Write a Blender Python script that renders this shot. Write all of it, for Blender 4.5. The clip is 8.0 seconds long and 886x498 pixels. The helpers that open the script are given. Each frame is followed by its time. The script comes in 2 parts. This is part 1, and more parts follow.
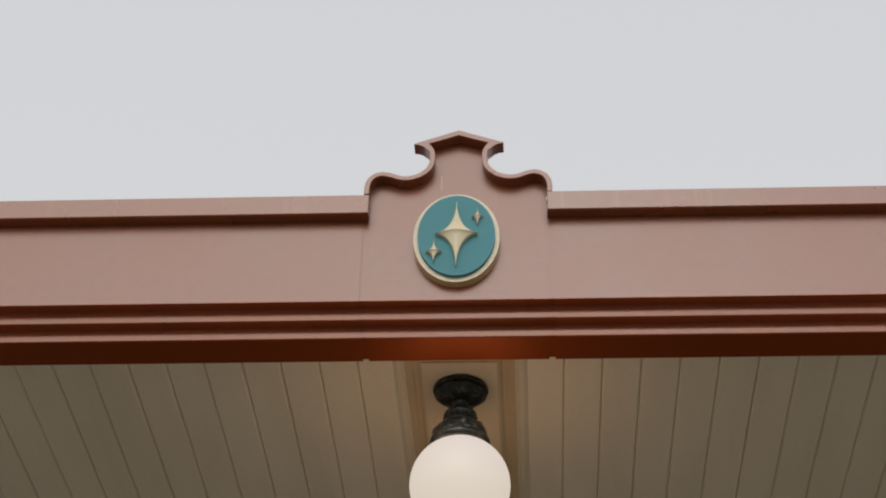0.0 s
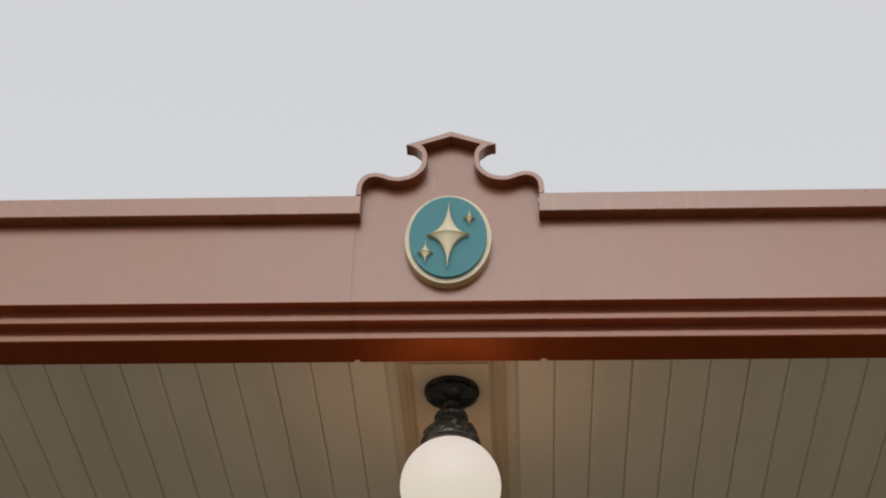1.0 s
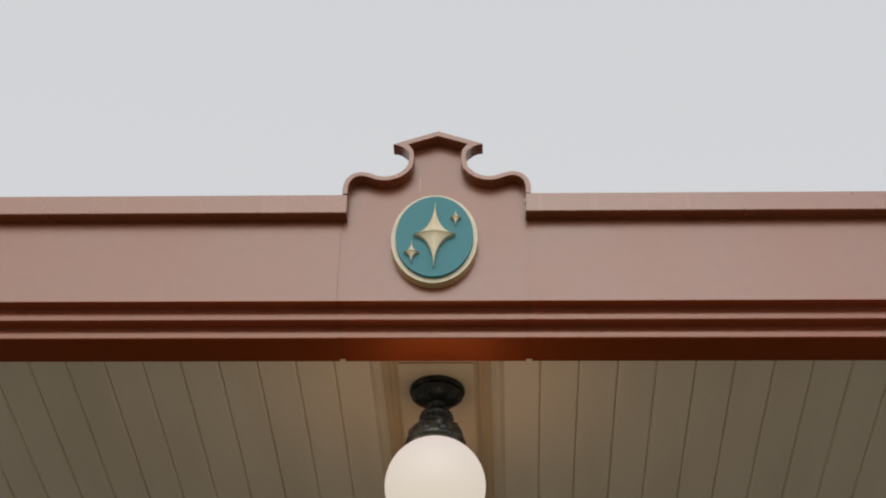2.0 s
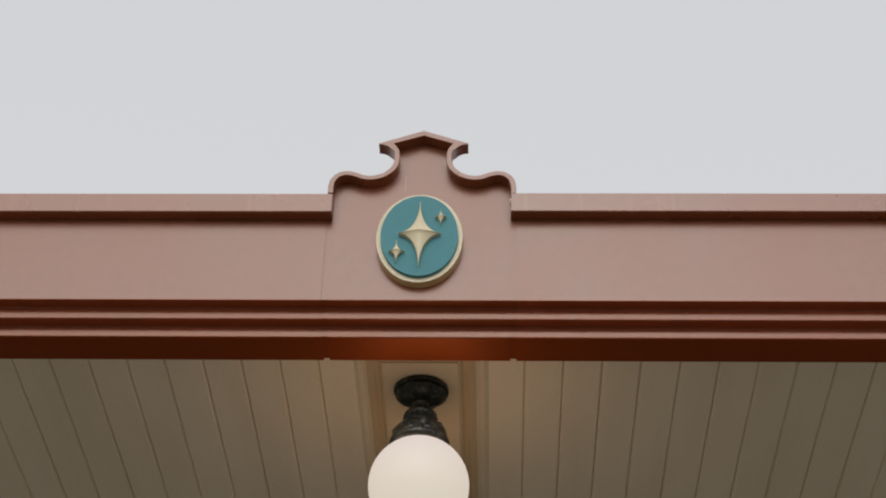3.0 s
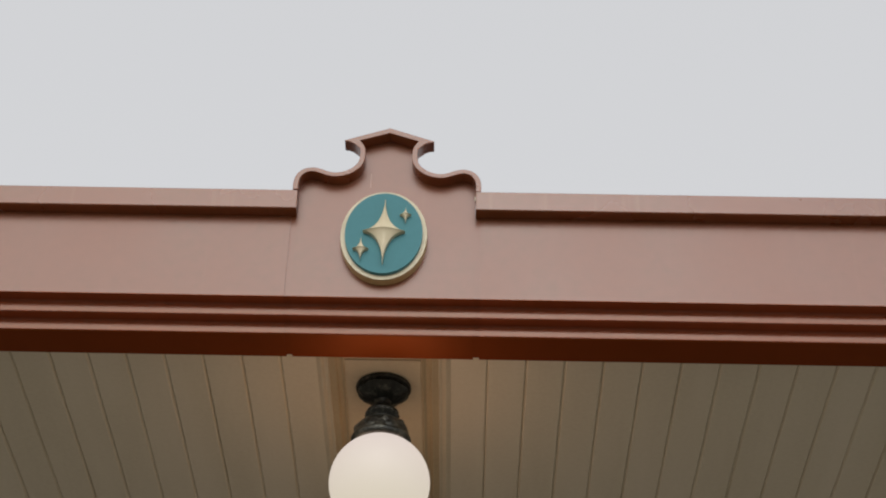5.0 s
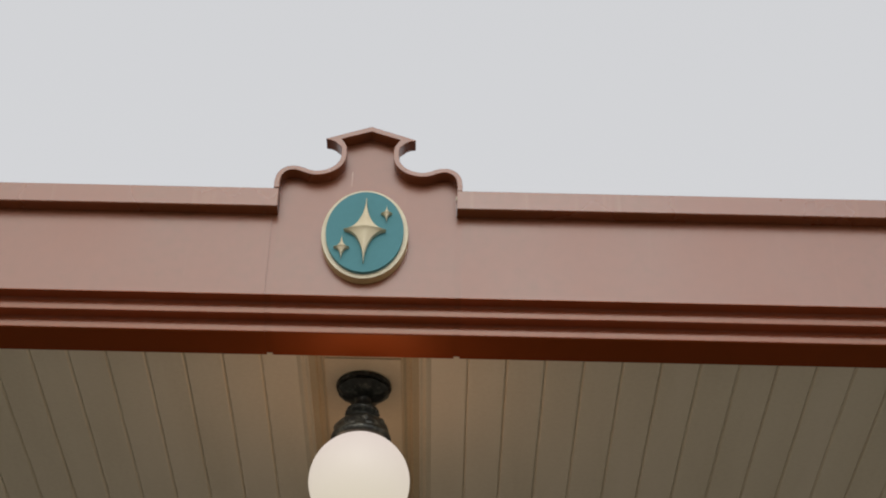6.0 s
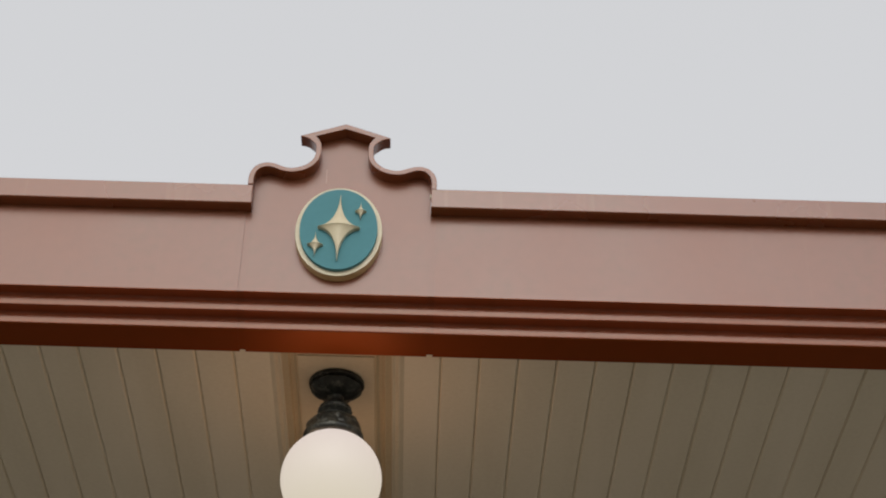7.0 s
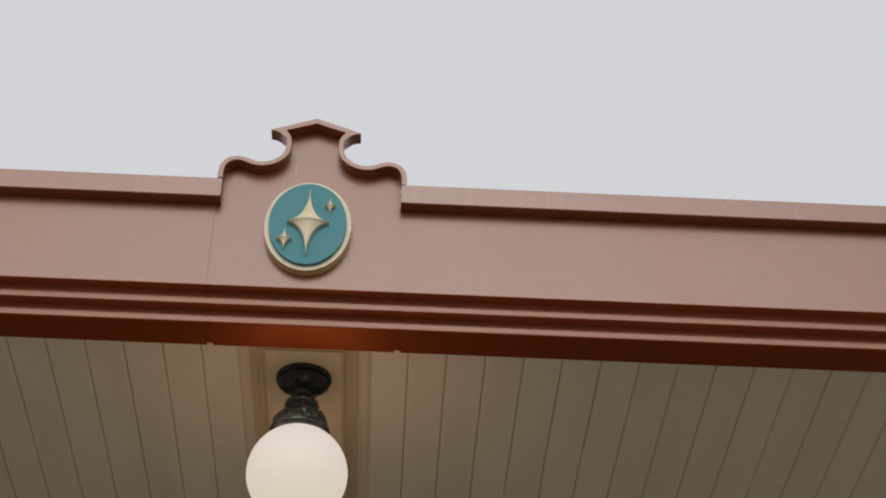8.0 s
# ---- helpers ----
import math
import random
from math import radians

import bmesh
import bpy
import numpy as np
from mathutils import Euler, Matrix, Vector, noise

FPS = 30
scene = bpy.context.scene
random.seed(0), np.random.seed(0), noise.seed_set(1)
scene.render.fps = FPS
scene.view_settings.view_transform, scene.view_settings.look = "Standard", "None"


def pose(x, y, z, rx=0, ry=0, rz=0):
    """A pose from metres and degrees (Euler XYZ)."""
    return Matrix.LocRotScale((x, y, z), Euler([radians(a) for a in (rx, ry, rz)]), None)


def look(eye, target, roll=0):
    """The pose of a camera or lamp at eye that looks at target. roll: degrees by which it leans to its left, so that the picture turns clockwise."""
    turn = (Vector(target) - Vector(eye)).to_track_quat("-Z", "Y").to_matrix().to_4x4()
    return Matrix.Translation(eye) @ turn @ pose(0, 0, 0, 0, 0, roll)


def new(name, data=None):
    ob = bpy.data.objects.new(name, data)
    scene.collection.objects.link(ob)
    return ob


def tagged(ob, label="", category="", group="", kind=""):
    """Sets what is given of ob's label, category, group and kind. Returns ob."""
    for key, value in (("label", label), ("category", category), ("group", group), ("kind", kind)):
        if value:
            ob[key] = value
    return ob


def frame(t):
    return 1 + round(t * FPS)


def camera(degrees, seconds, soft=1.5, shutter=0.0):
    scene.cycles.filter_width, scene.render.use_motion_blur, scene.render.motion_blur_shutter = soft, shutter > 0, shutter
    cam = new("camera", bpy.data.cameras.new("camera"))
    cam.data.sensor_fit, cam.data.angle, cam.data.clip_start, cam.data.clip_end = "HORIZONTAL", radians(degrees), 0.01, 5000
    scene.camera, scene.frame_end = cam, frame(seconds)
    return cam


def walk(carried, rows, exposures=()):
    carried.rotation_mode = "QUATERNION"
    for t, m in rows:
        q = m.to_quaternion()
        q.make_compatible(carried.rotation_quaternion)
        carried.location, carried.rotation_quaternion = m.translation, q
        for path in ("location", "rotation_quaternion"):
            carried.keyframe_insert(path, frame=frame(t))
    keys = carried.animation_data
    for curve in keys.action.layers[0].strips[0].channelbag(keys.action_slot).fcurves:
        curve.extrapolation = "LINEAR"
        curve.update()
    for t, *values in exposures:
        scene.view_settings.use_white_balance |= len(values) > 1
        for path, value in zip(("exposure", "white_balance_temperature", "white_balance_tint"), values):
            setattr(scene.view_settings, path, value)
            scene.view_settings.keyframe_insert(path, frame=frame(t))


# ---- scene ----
cam = camera(28.63, 8.0, soft=2.0)

# seconds, place, yaw, pitch, roll: a slow pan from a standing person's eye height
PATH = [
    (0, 0.2425, -4.5294, 1.6053, 3.672, 37.478, 1.372),
    (0.5, 0.2462, -4.5297, 1.6056, 3.576, 37.492, 1.391),
    (1, 0.2499, -4.5301, 1.6060, 3.419, 37.509, 1.451),
    (1.5, 0.2535, -4.5304, 1.6064, 3.252, 37.504, 1.505),
    (1.7, 0.2550, -4.5305, 1.6066, 3.140, 37.503, 1.521),
    (2.8, 0.2631, -4.5313, 1.6073, 2.466, 37.488, 1.574),
    (3, 0.2646, -4.5314, 1.6075, 2.404, 37.487, 1.579),
    (3.5, 0.2683, -4.5317, 1.6079, 2.110, 37.472, 1.596),
    (4, 0.2720, -4.5320, 1.6083, 1.822, 37.460, 1.631),
    (4.5, 0.2757, -4.5323, 1.6086, 1.598, 37.452, 1.648),
    (4.7, 0.2772, -4.5324, 1.6087, 1.385, 37.445, 1.643),
    (5.8, 0.2852, -4.5332, 1.6095, 0.548, 37.409, 1.515),
    (6, 0.2867, -4.5333, 1.6097, 0.401, 37.405, 1.485),
    (6.5, 0.2904, -4.5336, 1.6101, 0.033, 37.387, 1.403),
    (7, 0.2941, -4.5339, 1.6105, -0.595, 37.356, 1.312),
    (7.5, 0.2978, -4.5343, 1.6109, -1.140, 37.309, 1.312),
    (8, 0.3015, -4.5346, 1.6112, -1.790, 37.244, 1.352),
]
walk(cam, [(t, pose(x, y, z, 90 + pitch, 0, yaw) @ pose(0, 0, 0, 0, 0, roll)) for t, x, y, z, yaw, pitch, roll in PATH])

Z0 = 4.82      # underside of the beam above the ground

from mathutils.geometry import tessellate_polygon

# ---- light ----
SUN_HEIGHT = 30
world = bpy.data.worlds.new("overcast_sky")
scene.world = world
world.use_nodes = True
wn, wl = world.node_tree.nodes, world.node_tree.links
sky = wn.new("ShaderNodeTexSky")
sky.sky_type, sky.sun_disc = "NISHITA", False
sky.sun_elevation, sky.sun_rotation = radians(SUN_HEIGHT), radians(172)
sky.air_density, sky.dust_density, sky.ozone_density = 1.0, 8.0, 1.0
grey = wn.new("ShaderNodeHueSaturation")
grey.inputs["Saturation"].default_value = 0.05
haze = wn.new("ShaderNodeMix")
haze.data_type = "RGBA"
haze.inputs["Factor"].default_value = 0.75
haze.inputs["B"].default_value = (4.85, 4.9, 5.06, 1)
wl.new(sky.outputs["Color"], grey.inputs["Color"])
wl.new(grey.outputs["Color"], haze.inputs["A"])
wl.new(haze.outputs["Result"], wn["Background"].inputs["Color"])
wn["Background"].inputs["Strength"].default_value = 0.1

sun_data = bpy.data.lights.new("sun", "SUN")
sun_data.energy, sun_data.angle, sun_data.color = 0.47, radians(44), (1.0, 0.93, 0.83)
sun = new("sun", sun_data)
sun.matrix_world = look((-2.4, -8, 8 * math.tan(radians(SUN_HEIGHT))), (0, 0, 0))

scene.view_settings.exposure = 0.65


# ---- materials ----
def nodes_of(name):
    mat = bpy.data.materials.new(name)
    mat.use_nodes = True
    return mat, mat.node_tree.nodes, mat.node_tree.links, mat.node_tree.nodes["Principled BSDF"]


def surface(name, colour, dark, light, rough, grain=60, stain=3.0, bump=0.15, bump_scale=180, metal=0.0, stretch=(1, 1, 1), specular=0.5, bump_distance=0.001):
    """A painted or cast surface: base colour varied by broad stains and fine grain, uneven gloss and a fine relief."""
    mat, n, l, b = nodes_of(name)
    where = n.new("ShaderNodeTexCoord")
    place = n.new("ShaderNodeMapping")
    place.inputs["Scale"].default_value = stretch
    l.new(where.outputs["Object"], place.inputs["Vector"])
    broad, fine, relief = (n.new("ShaderNodeTexNoise") for _ in range(3))
    for tex, scale, detail in ((broad, stain, 5), (fine, grain, 4), (relief, bump_scale, 3)):
        tex.inputs["Scale"].default_value, tex.inputs["Detail"].default_value = scale, detail
        l.new((place if tex is broad else where).outputs["Vector" if tex is broad else "Object"], tex.inputs["Vector"])
    mix = n.new("ShaderNodeMath")
    mix.operation = "MULTIPLY_ADD"
    mix.inputs[1].default_value = 0.35
    l.new(fine.outputs["Fac"], mix.inputs[0])
    half = n.new("ShaderNodeMath")
    half.operation = "MULTIPLY"
    half.inputs[1].default_value = 0.65
    l.new(broad.outputs["Fac"], half.inputs[0])
    l.new(half.outputs["Value"], mix.inputs[2])
    ramp = n.new("ShaderNodeValToRGB")
    ramp.color_ramp.elements[0].position, ramp.color_ramp.elements[0].color = 0.3, (*dark, 1)
    ramp.color_ramp.elements[1].position, ramp.color_ramp.elements[1].color = 0.72, (*light, 1)
    mid = ramp.color_ramp.elements.new(0.5)
    mid.color = (*colour, 1)
    l.new(mix.outputs["Value"], ramp.inputs["Fac"])
    l.new(ramp.outputs["Color"], b.inputs["Base Color"])
    gloss = n.new("ShaderNodeMapRange")
    gloss.inputs["To Min"].default_value, gloss.inputs["To Max"].default_value = rough - 0.06, rough + 0.06
    l.new(broad.outputs["Fac"], gloss.inputs["Value"])
    l.new(gloss.outputs["Result"], b.inputs["Roughness"])
    b.inputs["Metallic"].default_value, b.inputs["Specular IOR Level"].default_value = metal, specular
    rel = n.new("ShaderNodeBump")
    rel.inputs["Strength"].default_value, rel.inputs["Distance"].default_value = bump, bump_distance
    l.new(relief.outputs["Fac"], rel.inputs["Height"])
    l.new(rel.outputs["Normal"], b.inputs["Normal"])
    return mat


def weathered_paint(name, colour, rough, streak=0.5, specular=0.8):
    """Satin paint on sheet metal with pale vertical rain streaks and soft blotches."""
    dull = (colour[0] * 0.84, colour[1] * 0.92, colour[2] * 0.75)
    fresh = (colour[0] * 1.12, colour[1] * 1.1, colour[2] * 1.15)
    mat = surface(name, colour, dull, fresh, rough, grain=25, stain=2.2, bump=0.12, bump_scale=9, stretch=(1, 1, 0.8), specular=specular, bump_distance=0.004)
    n, l = mat.node_tree.nodes, mat.node_tree.links
    b = n["Principled BSDF"]
    base = b.inputs["Base Color"].links[0].from_socket
    where = n.new("ShaderNodeTexCoord")
    tall = n.new("ShaderNodeMapping")
    tall.inputs["Scale"].default_value = (26, 26, 1.1)
    l.new(where.outputs["Object"], tall.inputs["Vector"])
    runs = n.new("ShaderNodeTexNoise")
    runs.inputs["Scale"].default_value, runs.inputs["Detail"].default_value = 1.0, 3
    l.new(tall.outputs["Vector"], runs.inputs["Vector"])
    pick = n.new("ShaderNodeMapRange")
    pick.inputs["From Min"].default_value, pick.inputs["From Max"].default_value = 0.62, 0.8
    pick.inputs["To Max"].default_value = streak
    l.new(runs.outputs["Fac"], pick.inputs["Value"])
    over = n.new("ShaderNodeMix")
    over.data_type = "RGBA"
    over.inputs["B"].default_value = (min(1, colour[0] * 1.25), colour[1] * 1.7, colour[2] * 2.2, 1)
    l.new(pick.outputs["Result"], over.inputs["Factor"])
    l.new(base, over.inputs["A"])
    l.new(over.outputs["Result"], b.inputs["Base Color"])
    return mat


ROSE = (0.203, 0.057, 0.018)
rose_paint = weathered_paint("dusty_rose_paint", ROSE, 0.36, 0.22, 0.95)
coping_paint = weathered_paint("streaked_rose_paint", ROSE, 0.27, 0.6, 0.92)
# same rose, reddened for the shaded undersides; sheen tinted warm for ground bounce
light_tinted_rose = weathered_paint("moulding_rose_light_tinted", (0.26, 0.055, 0.018), 0.23, 0.1, 0.72)
light_tinted_rose.node_tree.nodes["Principled BSDF"].inputs["Specular Tint"].default_value = (1.0, 0.88, 0.77, 1)
# the beam's rose paint, its colour darkened for the shade under the beam
soffit_shade_paint = weathered_paint("soffit_rose_shade_and_glow", (0.155, 0.029, 0.006), 0.50, 0.03, 1.9)
# the lamp's orange glow is tinted into the gloss
soffit_shade_paint.node_tree.nodes["Principled BSDF"].inputs["Specular Tint"].default_value = (1.0, 0.22, 0.02, 1)
teal_paint = surface("teal_paint", (0.073, 0.222, 0.25), (0.067, 0.205, 0.232), (0.08, 0.24, 0.27), 0.6, bump=0.1, specular=0.2)
cream_paint = surface("cream_gold_paint", (0.61, 0.53, 0.355), (0.55, 0.46, 0.29), (0.67, 0.59, 0.42), 0.42, bump=0.12, grain=30)
gold_paint = surface("old_gold_paint", (0.60, 0.44, 0.22), (0.50, 0.35, 0.16), (0.68, 0.52, 0.29), 0.42, bump=0.15, grain=40, specular=0.4)
rim_paint = surface("cream_rim_paint", (0.64, 0.57, 0.41), (0.55, 0.46, 0.30), (0.71, 0.64, 0.49), 0.45, bump=0.15, grain=40, specular=0.35)
run_paint = surface("pale_rose_run", (0.42, 0.24, 0.18), (0.38, 0.20, 0.15), (0.46, 0.28, 0.21), 0.4, bump=0.1, specular=1.0)
board_paint = surface("cream_board_paint", (0.82, 0.755, 0.61), (0.76, 0.695, 0.55), (0.87, 0.80, 0.665), 0.6, stain=1.6, stretch=(4, 0.5, 1), bump=0.15, bump_scale=40)
trim_paint = surface("cream_trim_paint", (0.67, 0.57, 0.405), (0.61, 0.51, 0.36), (0.72, 0.62, 0.45), 0.5, stain=2, bump=0.12, bump_scale=40)
bronze = surface("dark_bronze", (0.030, 0.031, 0.026), (0.010, 0.010, 0.008), (0.17, 0.165, 0.13), 0.38, grain=70, stain=22, bump=0.8, bump_scale=45, metal=0.5, bump_distance=0.004)
bead_paint = surface("cream_bead_paint", (0.73, 0.65, 0.495), (0.67, 0.59, 0.44), (0.78, 0.70, 0.545), 0.5, stain=2, bump=0.12, bump_scale=40)
side_paint = surface("aged_cream_trim_paint", (0.60, 0.485, 0.31), (0.54, 0.43, 0.265), (0.66, 0.54, 0.36), 0.45, stain=2, bump=0.12, bump_scale=40)
paving = surface("grey_brown_paving", (0.166, 0.145, 0.113), (0.132, 0.116, 0.089), (0.202, 0.178, 0.141), 0.8, grain=9, stain=0.4, bump=0.4, bump_scale=14, bump_distance=0.01)
wall_paint = surface("dark_wall_paint", (0.06, 0.048, 0.038), (0.05, 0.04, 0.032), (0.072, 0.058, 0.046), 0.8, stain=0.8, bump=0.3, bump_scale=40)
roofing = surface("grey_roofing", (0.16, 0.15, 0.14), (0.12, 0.11, 0.1), (0.2, 0.19, 0.18), 0.85, stain=1.0, bump=0.4)

opal, on, ol, ob_ = nodes_of("lit_opal_glass")
ob_.inputs["Base Color"].default_value = (0.15, 0.135, 0.14, 1)
ob_.inputs["Roughness"].default_value = 0.28
ob_.inputs["Emission Strength"].default_value = 0.40
ob_.inputs["Specular IOR Level"].default_value = 0.3
# the bulb hangs low in the globe: its light leaves warmer below than by the fitting
height = on.new("ShaderNodeTexCoord")
level = on.new("ShaderNodeSeparateXYZ")
warmth = on.new("ShaderNodeMapRange")
warmth.inputs["From Min"].default_value, warmth.inputs["From Max"].default_value = -0.12, 0.15
tone = on.new("ShaderNodeMix")
tone.data_type = "RGBA"
tone.inputs["A"].default_value, tone.inputs["B"].default_value = (1.0, 0.90, 0.71, 1), (1.0, 0.86, 0.79, 1)
ol.new(height.outputs["Object"], level.inputs["Vector"])
ol.new(level.outputs["Z"], warmth.inputs["Value"])
ol.new(warmth.outputs["Result"], tone.inputs["Factor"])
ol.new(tone.outputs["Result"], ob_.inputs["Emission Color"])
cloud = on.new("ShaderNodeTexNoise")
cloud.inputs["Scale"].default_value = 5
cloud_range = on.new("ShaderNodeMapRange")
cloud_range.inputs["To Min"].default_value, cloud_range.inputs["To Max"].default_value = 0.44, 0.56
ol.new(cloud.outputs["Fac"], cloud_range.inputs["Value"])
ol.new(cloud_range.outputs["Result"], ob_.inputs["Roughness"])


# ---- mesh helpers ----
def thing(name, place, label, category, group="", kind=""):
    ob = new(name)
    ob.location = place
    ob.empty_display_size = 0.1
    return tagged(ob, label, category, group, kind)


def mesh_of(name, bm, material, smooth=False, angle=35):
    bmesh.ops.recalc_face_normals(bm, faces=bm.faces)
    data = bpy.data.meshes.new(name)
    if smooth:
        for f in bm.faces:
            f.smooth = True
        for e in bm.edges:
            if len(e.link_faces) == 2 and e.calc_face_angle(0) > radians(angle):
                e.smooth = False
    bm.to_mesh(data)
    bm.free()
    data.materials.append(material)
    return data


def part(name, bm, material, parent, label="", at=(0, 0, 0), smooth=False, angle=35):
    ob = new(name, mesh_of(name, bm, material, smooth, angle))
    ob.parent = parent
    ob.location = at
    if label:
        tagged(ob, label)
    return ob


def prism(points, axis, a, b, bevel=0.0, segments=2, flat=False):
    """A closed outline pushed along an axis from a to b. Points are (y, z) for axis x and (x, z) for axis y."""
    bm = bmesh.new()
    def at(p, s):
        return (s, p[0], p[1]) if axis == "x" else (p[0], s, p[1])
    front = [bm.verts.new(at(p, a)) for p in points]
    back = [bm.verts.new(at(p, b)) for p in points]
    n = len(points)
    if flat or not bevel:
        for tri in tessellate_polygon([[Vector((p[0], p[1], 0)) for p in points]]):
            bm.faces.new([front[k] for k in tri])
            bm.faces.new([back[k] for k in tri])
        caps = []
    else:
        caps = [bm.faces.new(front), bm.faces.new(back[::-1])]
    for i in range(n):
        bm.faces.new((front[i], front[(i + 1) % n], back[(i + 1) % n], back[i]))
    if bevel:
        rim = [e for c in caps for e in c.edges]
        bmesh.ops.bevel(bm, geom=rim, offset=bevel, segments=segments, affect="EDGES", profile=0.5)
    bmesh.ops.triangulate(bm, faces=[f for f in bm.faces if len(f.verts) > 4])
    return bm


def box(x0, x1, y0, y1, z0, z1, bevel=0.003):
    bm = bmesh.new()
    bmesh.ops.create_cube(bm, size=1)
    for v in bm.verts:
        v.co = (x0 if v.co.x < 0 else x1, y0 if v.co.y < 0 else y1, z0 if v.co.z < 0 else z1)
    if bevel:
        bmesh.ops.bevel(bm, geom=bm.edges[:], offset=bevel, segments=2, affect="EDGES", profile=0.5)
    return bm


def lathe(profile, steps=48, lobes=0, swell=0.0, lobe_range=(0, 0)):
    """A turned body from (radius, z) pairs; lobes add petals round the part of it within lobe_range."""
    bm = bmesh.new()
    rings = []
    for r, z in profile:
        ring = []
        for i in range(steps):
            a = 2 * math.pi * i / steps
            k = 1.0
            if lobes and lobe_range[0] <= z <= lobe_range[1]:
                u = (z - lobe_range[0]) / (lobe_range[1] - lobe_range[0])
                k += swell * math.sin(math.pi * u) * abs(math.sin(lobes * a / 2))
            ring.append(bm.verts.new((r * k * math.cos(a), r * k * math.sin(a), z)))
        rings.append(ring)
    for low, high in zip(rings, rings[1:]):
        for i in range(steps):
            bm.faces.new((low[i], low[(i + 1) % steps], high[(i + 1) % steps], high[i]))
    bm.faces.new(rings[0])
    bm.faces.new(rings[-1][::-1])
    return bm


def spline(points, steps=5):
    out = []
    for i in range(len(points) - 1):
        p0, p1, p2, p3 = (points[max(0, min(len(points) - 1, i + k))] for k in (-1, 0, 1, 2))
        for s in range(steps):
            t = s / steps
            out.append(tuple(0.5 * (2 * b + (c - a) * t + (2 * a - 5 * b + 4 * c - d) * t * t + (3 * b - a - 3 * c + d) * t ** 3)
                             for a, b, c, d in zip(p0, p1, p2, p3)))
    return out + [points[-1]]


def cove(a, b, steps=5):
    """A hollow quarter round from a, under the step above, to b, on the face below."""
    return [(a[0] + (b[0] - a[0]) * math.sin(math.pi / 2 * i / steps), a[1] + (b[1] - a[1]) * (1 - math.cos(math.pi / 2 * i / steps))) for i in range(steps + 1)]


# ---- ground and shell ----
def sheet(name, bm, material, label, category, kind="structure"):
    return tagged(new(name, mesh_of(name, bm, material)), label, category, "", kind)


sheet("ground", box(-900, 900, -900, 900, -0.3, 0.0, 0), paving, "flat grey-brown paved ground in front of the canopy", "ground")

DEPTH = 4.2     # how far the ceiling runs back
REACH = 4.5     # half the canopy's length
sheet("wall_back", box(-REACH, REACH, DEPTH, DEPTH + 0.25, 0, Z0 + 0.03, 0), wall_paint, "plain dark brown wall that carries the canopy", "wall")
sheet("roof", box(-REACH, REACH, 0.27, DEPTH + 0.25, Z0 + 0.062, Z0 + 0.2, 0), roofing, "flat grey roof over the canopy", "roof")

# ---- ceiling boards: one mesh, running back from the beam, with a V joint between each two ----
HALF, GAP = 0.297, 0.3165
YF = -0.046     # front of the coping, before the frieze at y = 0
YB = 0.2185     # back of the beam's underside

PITCH, EDGE_L, EDGE_R, CEIL = 0.130, -0.220, 0.2162, 0.030


def ceiling_boards():
    bm = bmesh.new()
    rng = random.Random(4)
    edges = [(EDGE_R + PITCH * k, EDGE_R + PITCH * (k + 1)) for k in range(33)]
    edges += [(EDGE_L - PITCH * (k + 1), EDGE_L - PITCH * k) for k in range(33)]
    for x0, x1 in edges:
        z = CEIL + rng.uniform(-0.0008, 0.0008)
        g = 0.0062 + rng.uniform(-0.0012, 0.0014)
        up = CEIL + 0.03
        row = [(x0 + 0.0006, up), (x0 + 0.0006, z + 0.0075), (x0 + g - 0.001, z + 0.0014), (x0 + g + 0.001, z),
               (x1 - g - 0.001, z), (x1 - g + 0.001, z + 0.0014), (x1 - 0.0006, z + 0.0075), (x1 - 0.0006, up)]
        a = [bm.verts.new((x, YB + 0.002, Z0 + zz)) for x, zz in row]
        b = [bm.verts.new((x, DEPTH, Z0 + zz)) for x, zz in row]
        for i in range(len(row)):
            j = (i + 1) % len(row)
            bm.faces.new((a[i], a[j], b[j], b[i]))
        bm.faces.new(a)
        bm.faces.new(b[::-1])
    return bm


sheet("ceiling", ceiling_boards(), board_paint, "cream painted tongue-and-groove board ceiling under the canopy", "ceiling")

# ---- the beam ----
def hollow(a, b, low, d):
    """A hollow from a, under the step above, to b, then upright to a lip with a rounded lower edge."""
    return [(p + d, z + d) for p, z in cove(a, b, 5)] + [(b[0] + d, low + d), (b[0] + 0.0006 + d, low - 0.0016 + d), (b[0] + 0.0020 + d, low - 0.0022 + d)]


def moulding_upper(d=0.0):
    return [(d, 0.0607), (d, 0.0580 + d), (d + 0.0008, 0.0574 + d), (d + 0.0425, 0.0574 + d), (d + 0.0432, 0.0545 + d), (d + 0.0464, 0.0545 + d)] + \
           hollow((0.0466, 0.0535), (0.0478, 0.0515), 0.0196, d) + [(d + 0.0510, 0.0174 + d), (d + 0.0510, 0.0606)]


def moulding_lower(d=0.0):
    return [(d + 0.0514, 0.05), (d + 0.0514, 0.0166 + d), (d + 0.0890, 0.0166 + d), (d + 0.0896, 0.0136 + d), (d + 0.0921, 0.0136 + d)] + \
           hollow((0.0923, 0.0126), (0.0935, 0.0106), -0.0201, d) + [(d + 0.0960, -0.0223 + d), (d + 0.0960, -0.008), (d + 0.1095, -0.008), (d + 0.1095, 0.05)]


def soffit_board(d=0.0):
    return [(d + 0.0964, -0.0075), (d + 0.0964, -0.0221 + d), (d + 0.0980, -0.0237 + d), (YB - 0.003 - d * 4, -0.0312 + d), (YB - d * 4, -0.0282 + d), (YB - d * 4, 0.062), (YB - 0.05, 0.062), (YB - 0.05, -0.0075)]


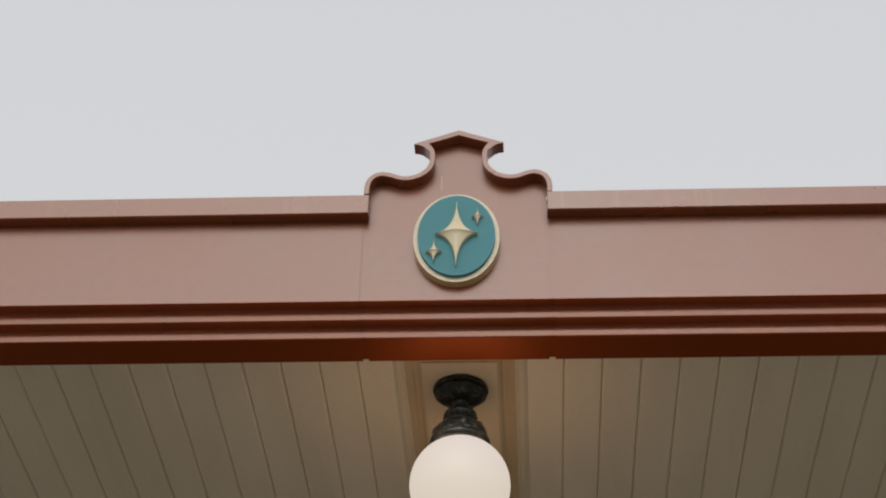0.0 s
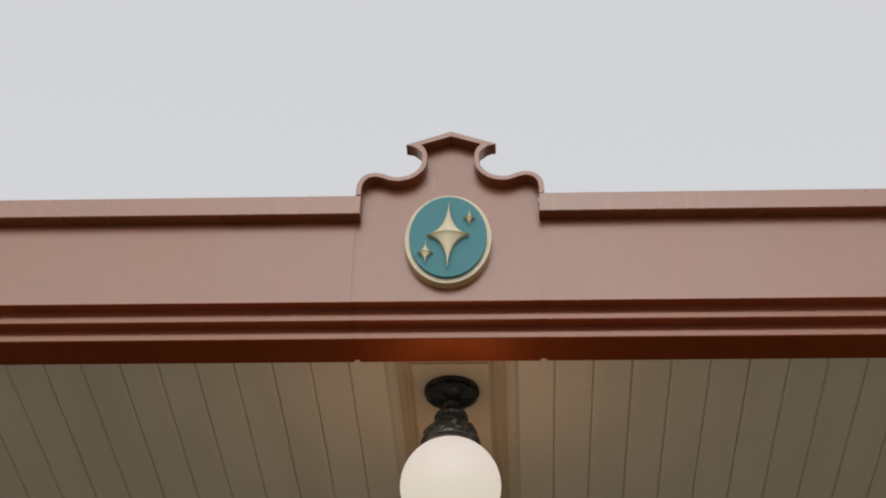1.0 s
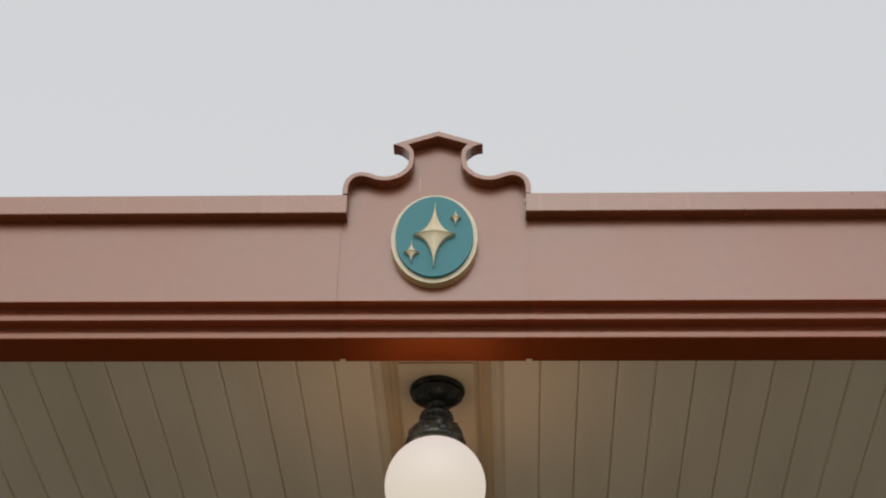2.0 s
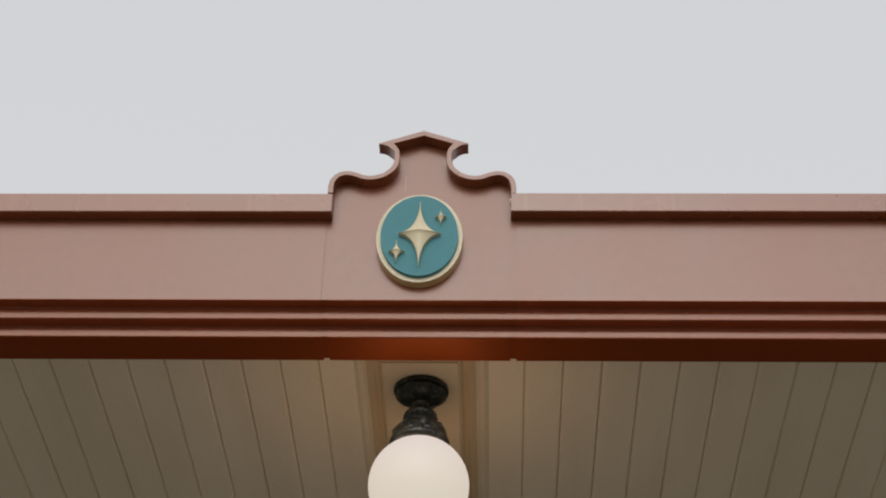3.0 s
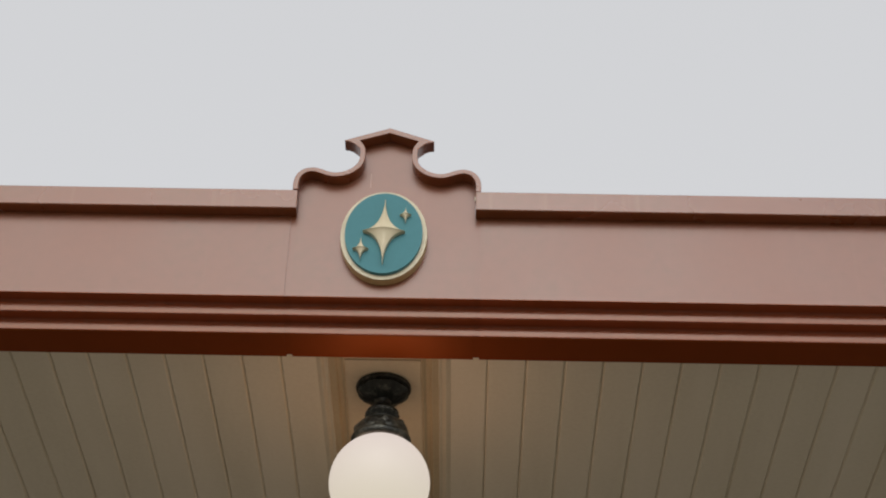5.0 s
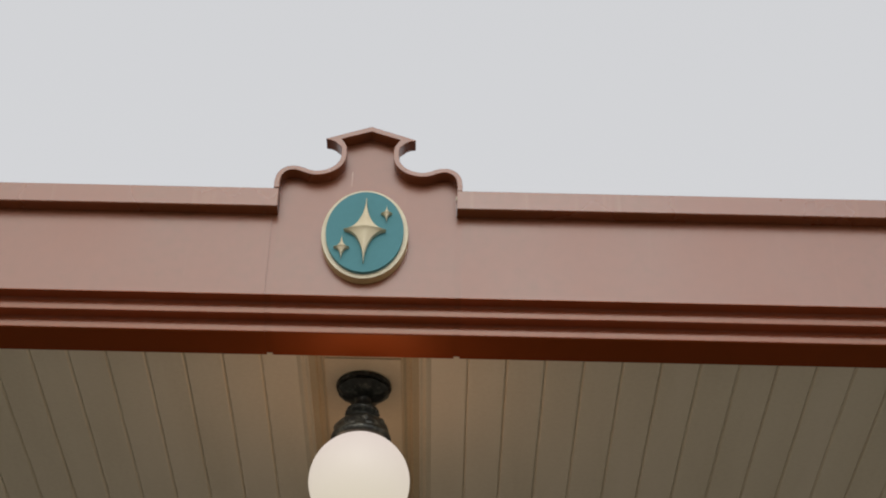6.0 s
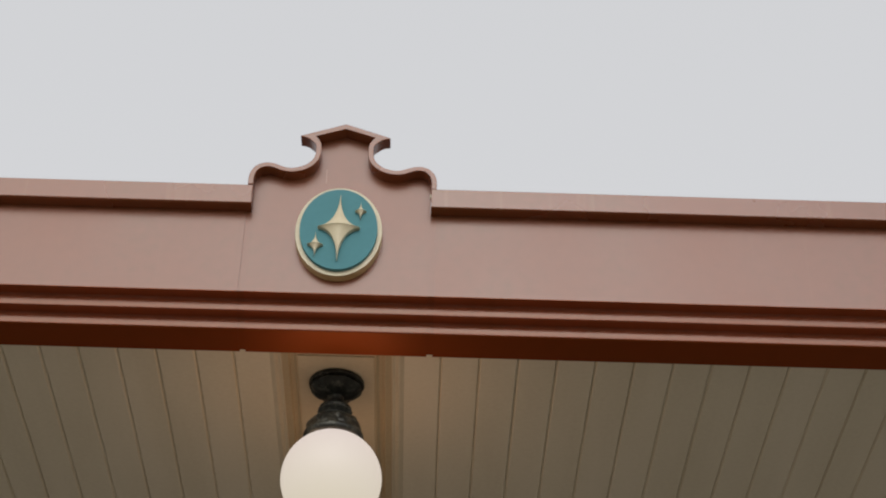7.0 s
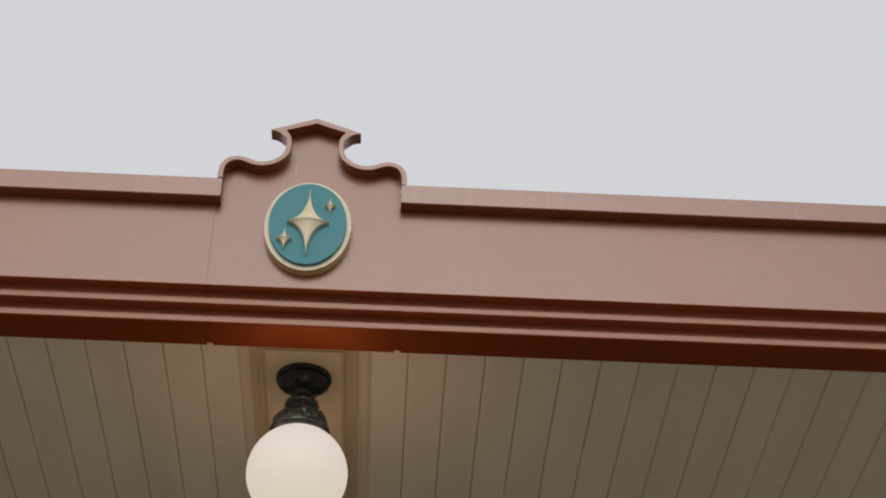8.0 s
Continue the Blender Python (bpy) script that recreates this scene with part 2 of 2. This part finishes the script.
def frieze(d=0.0, top=0.40):
    return [(d, 0.0608), (d, top), (0.27, top), (0.27, 0.068), (0.06, 0.068), (0.06, 0.0608)]


def beam_run(x0, x1, label):
    run = thing("canopy_beam", ((x0 + x1) / 2, 0, Z0), label, "beam", "beam runs either side of the pediment")
    w = (x1 - x0) / 2
    lift = 0.0035 if x0 > 0 else 0.0
    part("frieze", prism(frieze(0.0, 0.40 + lift), "x", -w, w), rose_paint, run)
    cap = [(YF, 0.389), (YF + 0.003, 0.386), (0.005, 0.386), (0.005, 0.40), (0.30, 0.40), (0.30, 0.471), (YF + 0.004, 0.4655), (YF, 0.462)]
    near, far = sorted((abs(x0), abs(x1)))
    inner = near - (HALF + 0.0008)
    span = (-w - inner, w) if x0 > 0 else (-w, w + inner)
    part("coping", prism(cap, "x", *span, 0.0015), coping_paint, run, "rose coping with pale rain streaks", at=(0, 0, lift))
    part("upper_moulding", prism(moulding_upper(), "x", -w, w), light_tinted_rose, run, smooth=True)
    part("lower_moulding", prism(moulding_lower(), "x", -w, w), light_tinted_rose, run, smooth=True)
    part("soffit_board", prism(soffit_board(), "x", -w, w), soffit_shade_paint, run)
    return run


beam_run(-REACH, -GAP, "dusty rose painted canopy beam with stepped mouldings below")
beam_run(GAP, REACH, "dusty rose painted canopy beam with stepped mouldings below")

# recessed strips that fill the joints beside the pediment
for s in (-1, 1):
    joint = thing("joint_strip", (s * (HALF + GAP) / 2, 0, Z0), "narrow recessed rose joint strip beside the pediment", "trim", "joint strips", "structure")
    w = (GAP - HALF) / 2
    part("face_strip", prism(frieze(0.0030), "x", -w, w), rose_paint, joint)
    part("upper_strip", prism(moulding_upper(0.0022), "x", -w, w), light_tinted_rose, joint, smooth=True)
    part("lower_strip", prism(moulding_lower(0.0022), "x", -w, w), light_tinted_rose, joint, smooth=True)
    part("soffit_strip", prism(soffit_board(0.0022), "x", -w, w), soffit_shade_paint, joint)

# ---- the pediment ----
BAND = 0.0178
inner_right = spline([(0.100, 0.6825), (0.0835, 0.655), (0.0795, 0.625), (0.0825, 0.590), (0.096, 0.562), (0.121, 0.5385), (0.150, 0.5255), (0.180, 0.5215),
                      (0.207, 0.5265), (0.232, 0.537), (0.256, 0.542), (0.278, 0.535), (0.2925, 0.516), (0.2975, 0.490), (0.2975, 0.4640)], 4)


def offset(path, d):
    out = []
    for i, p in enumerate(path):
        a, b = path[max(0, i - 1)], path[min(len(path) - 1, i + 1)]
        dx, dz = b[0] - a[0], b[1] - a[1]
        k = math.hypot(dx, dz)
        out.append((p[0] - dz / k * d, p[1] + dx / k * d))
    return out


outer_right = [(0.1530, 0.6835), (0.1525, 0.6795), (0.1360, 0.6765), (0.1225, 0.6700)] + offset(inner_right, BAND)[4:]
def ribbon(outer, inner, y0, y1):
    """A band between two paired half outlines, mirrored about x = 0, pushed from y0 to y1."""
    both = [[(-x, z) for x, z in line[:0:-1]] + list(line) for line in (outer, inner)]
    bm = bmesh.new()
    rows = [[bm.verts.new((x, y, z)) for x, z in line] for line in both for y in (y0, y1)]
    of, ob, nf, nb = rows
    for i in range(len(of) - 1):
        for a, b in ((of, nf), (nb, ob), (ob, of), (nf, nb)):
            bm.faces.new((a[i], a[i + 1], b[i + 1], b[i]))
    for i in (0, len(of) - 1):
        bm.faces.new((of[i], ob[i], nb[i], nf[i]))
    bmesh.ops.recalc_face_normals(bm, faces=bm.faces)
    sharp = [e for e in bm.edges if len(e.link_faces) == 2 and e.calc_face_angle(0) > 1.2 and abs(e.verts[0].co.y - e.verts[1].co.y) < 1e-6 and e.verts[0].co.y < y0 + 1e-4]
    bmesh.ops.bevel(bm, geom=sharp, offset=0.0012, segments=1, affect="EDGES", profile=0.5)
    return bm


outer_half = [(x, z + 0.0035) for x, z in [(0, 0.7405)] + outer_right]
inner_half = [(x, z + 0.0035) for x, z in [(0, 0.7180)] + inner_right]
plate_half = [(0, 0.7260)] + [(0.104, 0.6885)] + offset(inner_right, 0.007)[2:]
plate_outline = [(-x, z) for x, z in plate_half[1:]][::-1] + plate_half

pediment = thing("pediment", (0, 0, Z0), "dusty rose scroll-shaped pediment rising above the canopy beam", "pediment")
part("face_panel", prism([(-HALF, 0.0608), (HALF, 0.0608), (HALF, 0.4640), (-HALF, 0.4640)], "y", 0.0, 0.08), rose_paint, pediment)
part("scroll_panel", prism([(plate_outline[0][0] + 0.006, 0.4640)] + plate_outline[1:-1] + [(plate_outline[-1][0] - 0.006, 0.4640)], "y", 0.0, 0.022, flat=True), rose_paint, pediment)
part("scroll_coping", ribbon(outer_half, inner_half, YF, 0.004), coping_paint, pediment, "raised scroll coping that follows the outline", smooth=True)
part("upper_moulding", prism(moulding_upper(), "x", -HALF, HALF), light_tinted_rose, pediment, smooth=True)
part("lower_moulding", prism(moulding_lower(), "x", -HALF, HALF), light_tinted_rose, pediment, smooth=True)
part("soffit_board", prism(soffit_board(), "x", -HALF, HALF), soffit_shade_paint, pediment)

# old sealant at the corner where the coping meets the pediment
part("sealant", box(0.2940, 0.2976, -0.0495, -0.0430, 0.428, 0.441, 0.0012), bead_paint, pediment, "small pale bead of old sealant")

part("paint_run", box(-0.0600, -0.0565, -0.0008, 0.001, 0.515, 0.575, 0.0005), run_paint, pediment, "pale dried run of paint")

# ---- the medallion ----
MX, MZ = -0.003, 0.2885


def oval(a, b, y0, y1, bevel, steps=72):
    pts = [(a * math.cos(2 * math.pi * i / steps), b * math.sin(2 * math.pi * i / steps)) for i in range(steps)]
    return prism(pts, "y", y0, y1, bevel, 3)


def star(half_w, up, down, waist, thick, peak, rows=14, cols=8):
    """A four-pointed star with hollow sides: an upright rim, a sharp ridge from arm to arm and a face that swells softly across."""
    bm = bmesh.new()

    def half_width(t, length):
        """The half width and height of the outline at t, from the arm's tip (0) to the point (1)."""
        a, b, c = (1 - t) ** 2, 2 * t * (1 - t), t * t
        return a * half_w + b * half_w * waist, b * length * waist + c * length

    lines = [half_width((rows - k) / rows, -down) for k in range(rows)] + [half_width(k / rows, up) for k in range(rows + 1)]
    grid = []
    for w, z in lines:
        w = max(w, half_w * 0.012)
        g = (w / half_w) ** 0.75
        grid.append([bm.verts.new((w * u, -thick - peak * g * (1 - abs(u) ** 1.4), z)) for u in (2 * k / cols - 1 for k in range(cols + 1))])
    for low, high in zip(grid, grid[1:]):
        for k in range(cols):
            bm.faces.new((low[k], low[k + 1], high[k + 1], high[k]))
    edge = [r[-1] for r in grid] + grid[-1][-2:0:-1] + [r[0] for r in grid[::-1]] + grid[0][1:-1]
    back = [bm.verts.new((v.co.x, 0, v.co.z)) for v in edge]
    for k in range(len(edge)):
        j = (k + 1) % len(edge)
        bm.faces.new((edge[k], edge[j], back[j], back[k]))
    return bm


medallion = thing("medallion", (MX, -0.001, Z0 + MZ), "oval teal medallion with cream rim and three raised stars", "medallion")
rim = part("rim", oval(0.1425, 0.182, -0.0272, 0.001, 0.001), gold_paint, medallion, "oval rim with a gold painted edge", smooth=True, angle=50)
part("rim_face", oval(0.1422, 0.1817, -0.0302, -0.0274, 0.0024), rim_paint, rim, "cream face of the rim", smooth=True, angle=50)
disc = part("disc", oval(0.1275, 0.1655, -0.044, -0.029, 0.0015), teal_paint, medallion, "teal oval disc", smooth=True, angle=50)
for w, u, dn, at in ((0.069, 0.130, 0.131, (0.001, -0.044, -0.003)), (0.0255, 0.048, 0.044, (-0.0725, -0.044, -0.074)), (0.0185, 0.033, 0.033, (0.0695, -0.044, 0.0695))):
    k = w / 0.069
    part("star", star(w, u, dn, 0.045 + 0.04 * k, 0.010 + 0.006 * k, 0.004 + 0.016 * k), cream_paint, disc, "raised cream gold four-pointed star", at, smooth=True, angle=32)

# ---- the lamp's mount on the ceiling ----
mount = thing("ceiling_mount", (-0.003, 0, Z0), "cream boxed ceiling panel with stepped moulding along both sides", "ceiling trim", "", "structure")
part("backing", box(-0.1902, 0.1902, YB + 0.002, DEPTH - 0.02, 0.0205, 0.0605, 0), trim_paint, mount)
part("panel", box(-0.1275, 0.1275, 0.2640, DEPTH - 0.03, -0.010, 0.0200, 0.0025), trim_paint, mount)
part("panel_end", box(-0.131, 0.131, YB + 0.003, 0.2635, -0.003, 0.0200, 0.001), trim_paint, mount)
for s in (-1, 1):
    step = [(0.1278, 0.0200), (0.1278, -0.0040), (0.1310, -0.0055), (0.1345, -0.0035), (0.1375, 0.0060), (0.1430, 0.0150), (0.1560, 0.0165), (0.1585, 0.0125), (0.1630, 0.0108), (0.1690, 0.0125), (0.1750, 0.0160), (0.1840, 0.0178), (0.1840, 0.0200)]
    part("side_moulding", prism([(s * x, z) for x, z in step], "y", YB + 0.003, DEPTH - 0.03), side_paint, mount, "yellowed cream stepped moulding", smooth=True)
    edge = [(0.1845, 0.0200), (0.1845, 0.0165), (0.1880, 0.0148), (0.1920, 0.0160), (0.1950, 0.0190), (0.2010, 0.0196), (0.2040, 0.0172), (0.2090, 0.0165), (0.2140, 0.0185), (0.2190, 0.0235), (0.2265, 0.0292), (0.2265, 0.0305), (0.1845, 0.0305)]
    part("edge_bead", prism([(s * x, z) for x, z in edge], "y", YB + 0.003, DEPTH - 0.03), bead_paint, mount, "cream double bead against the boards", smooth=True)

# ---- the lamp ----
lamp = thing("ceiling_lamp", (-0.0035, 0.421, Z0 - 0.0102), "lit opal glass globe lamp on a dark bronze ceiling fitting", "lamp")
plate = part("ceiling_plate", lathe([(0.086, 0.0), (0.0925, -0.002), (0.094, -0.009), (0.0915, -0.0145), (0.083, -0.0165), (0.083, -0.026), (0.074, -0.034), (0.067, -0.042), (0.051, -0.050), (0.038, -0.057), (0.029, -0.060)],
                            64, 8, 0.10, (-0.058, -0.016)), bronze, lamp, "round dark bronze ceiling plate", smooth=True, angle=50)
part("stem", lathe([(0.031, -0.056), (0.0275, -0.062), (0.0275, -0.076), (0.030, -0.086), (0.037, -0.093), (0.043, -0.097), (0.046, -0.100), (0.045, -0.104)], 48), bronze, lamp, smooth=True, angle=50)
collar = part("collar", lathe([(0.047, -0.090), (0.054, -0.094), (0.055, -0.100), (0.053, -0.106), (0.056, -0.110), (0.054, -0.117), (0.049, -0.120), (0.045, -0.128), (0.048, -0.136)], 64, 16, 0.03, (-0.116, -0.094)), bronze, lamp, at=(0, 0, -0.009), smooth=True, angle=50)
fitter = part("fitter", lathe([(0.046, -0.138), (0.051, -0.141), (0.062, -0.146), (0.0735, -0.156), (0.083, -0.171), (0.090, -0.189), (0.094, -0.204), (0.0985, -0.207), (0.1005, -0.214), (0.1000, -0.226), (0.094, -0.231), (0.090, -0.226)],
                     80, 8, 0.06, (-0.203, -0.146)), bronze, lamp, "bell-shaped bronze globe holder with leaf relief", smooth=True, angle=50)
for k in range(4):
    a = math.pi / 4 + math.pi / 2 * k
    part("bolt", lathe([(0.006, 0.0), (0.006, -0.004), (0.004, -0.0065), (0.001, -0.007)], 10), bronze, plate, at=(0.077 * math.cos(a), 0.077 * math.sin(a), -0.0145), smooth=True)


def leaf(w, h, thick):
    """A small raised leaf: a pointed oval with a swollen middle, lying in the x-z plane."""
    bm = bmesh.new()
    mid = [bm.verts.new((0, -thick * (1 - (2 * k / 6 - 1) ** 2) - 0.0004, h * (k / 6 - 0.5))) for k in range(7)]
    sides = [[bm.verts.new((s * w / 2 * math.sin(math.pi * k / 6), 0.0015, h * (k / 6 - 0.5))) for k in range(1, 6)] for s in (-1, 1)]
    for side in sides:
        line = [mid[0], *side, mid[6]]
        for k in range(6):
            bm.faces.new([v for v in dict.fromkeys((mid[k], mid[k + 1], line[k + 1], line[k]))])
    return bm


def ring_of(name, bm, parent, count, radius, z, tilt, turn=0.0):
    """Alike pieces set round the lamp's axis on one shared mesh."""
    data = mesh_of(name, bm, bronze, True, 60)
    for k in range(count):
        a = 2 * math.pi * (k + turn) / count
        piece = new(name, data)
        piece.parent = parent
        piece.matrix_local = pose(0, 0, z, 0, 0, math.degrees(a) + 90) @ pose(0, -radius, 0, tilt, 0, 0)


ring_of("leaf", leaf(0.040, 0.046, 0.0095), fitter, 8, 0.0810, -0.171, -30, 0.25)
ring_of("petal", leaf(0.034, 0.036, 0.005), plate, 8, 0.0675, -0.0385, 50, 0.5)
bead = bmesh.new()
bmesh.ops.create_icosphere(bead, subdivisions=1, radius=0.0052)
ring_of("bead", bead, collar, 20, 0.0545, -0.1085, 0)
globe = bmesh.new()
bmesh.ops.create_uvsphere(globe, u_segments=64, v_segments=40, radius=0.165)
globe_shell = part("globe", globe, opal, lamp, "glowing opal glass globe", at=(0.002, 0, -0.3735), smooth=True, angle=80)
globe_shell.visible_shadow = False
bulb = bpy.data.lights.new("bulb", "POINT")
bulb.energy, bulb.color, bulb.shadow_soft_size = 1.3, (1.0, 0.46, 0.17), 0.16
bulb_ob = new("bulb", bulb)
bulb_ob.parent = lamp
bulb_ob.location = (0.002, 0, -0.377)
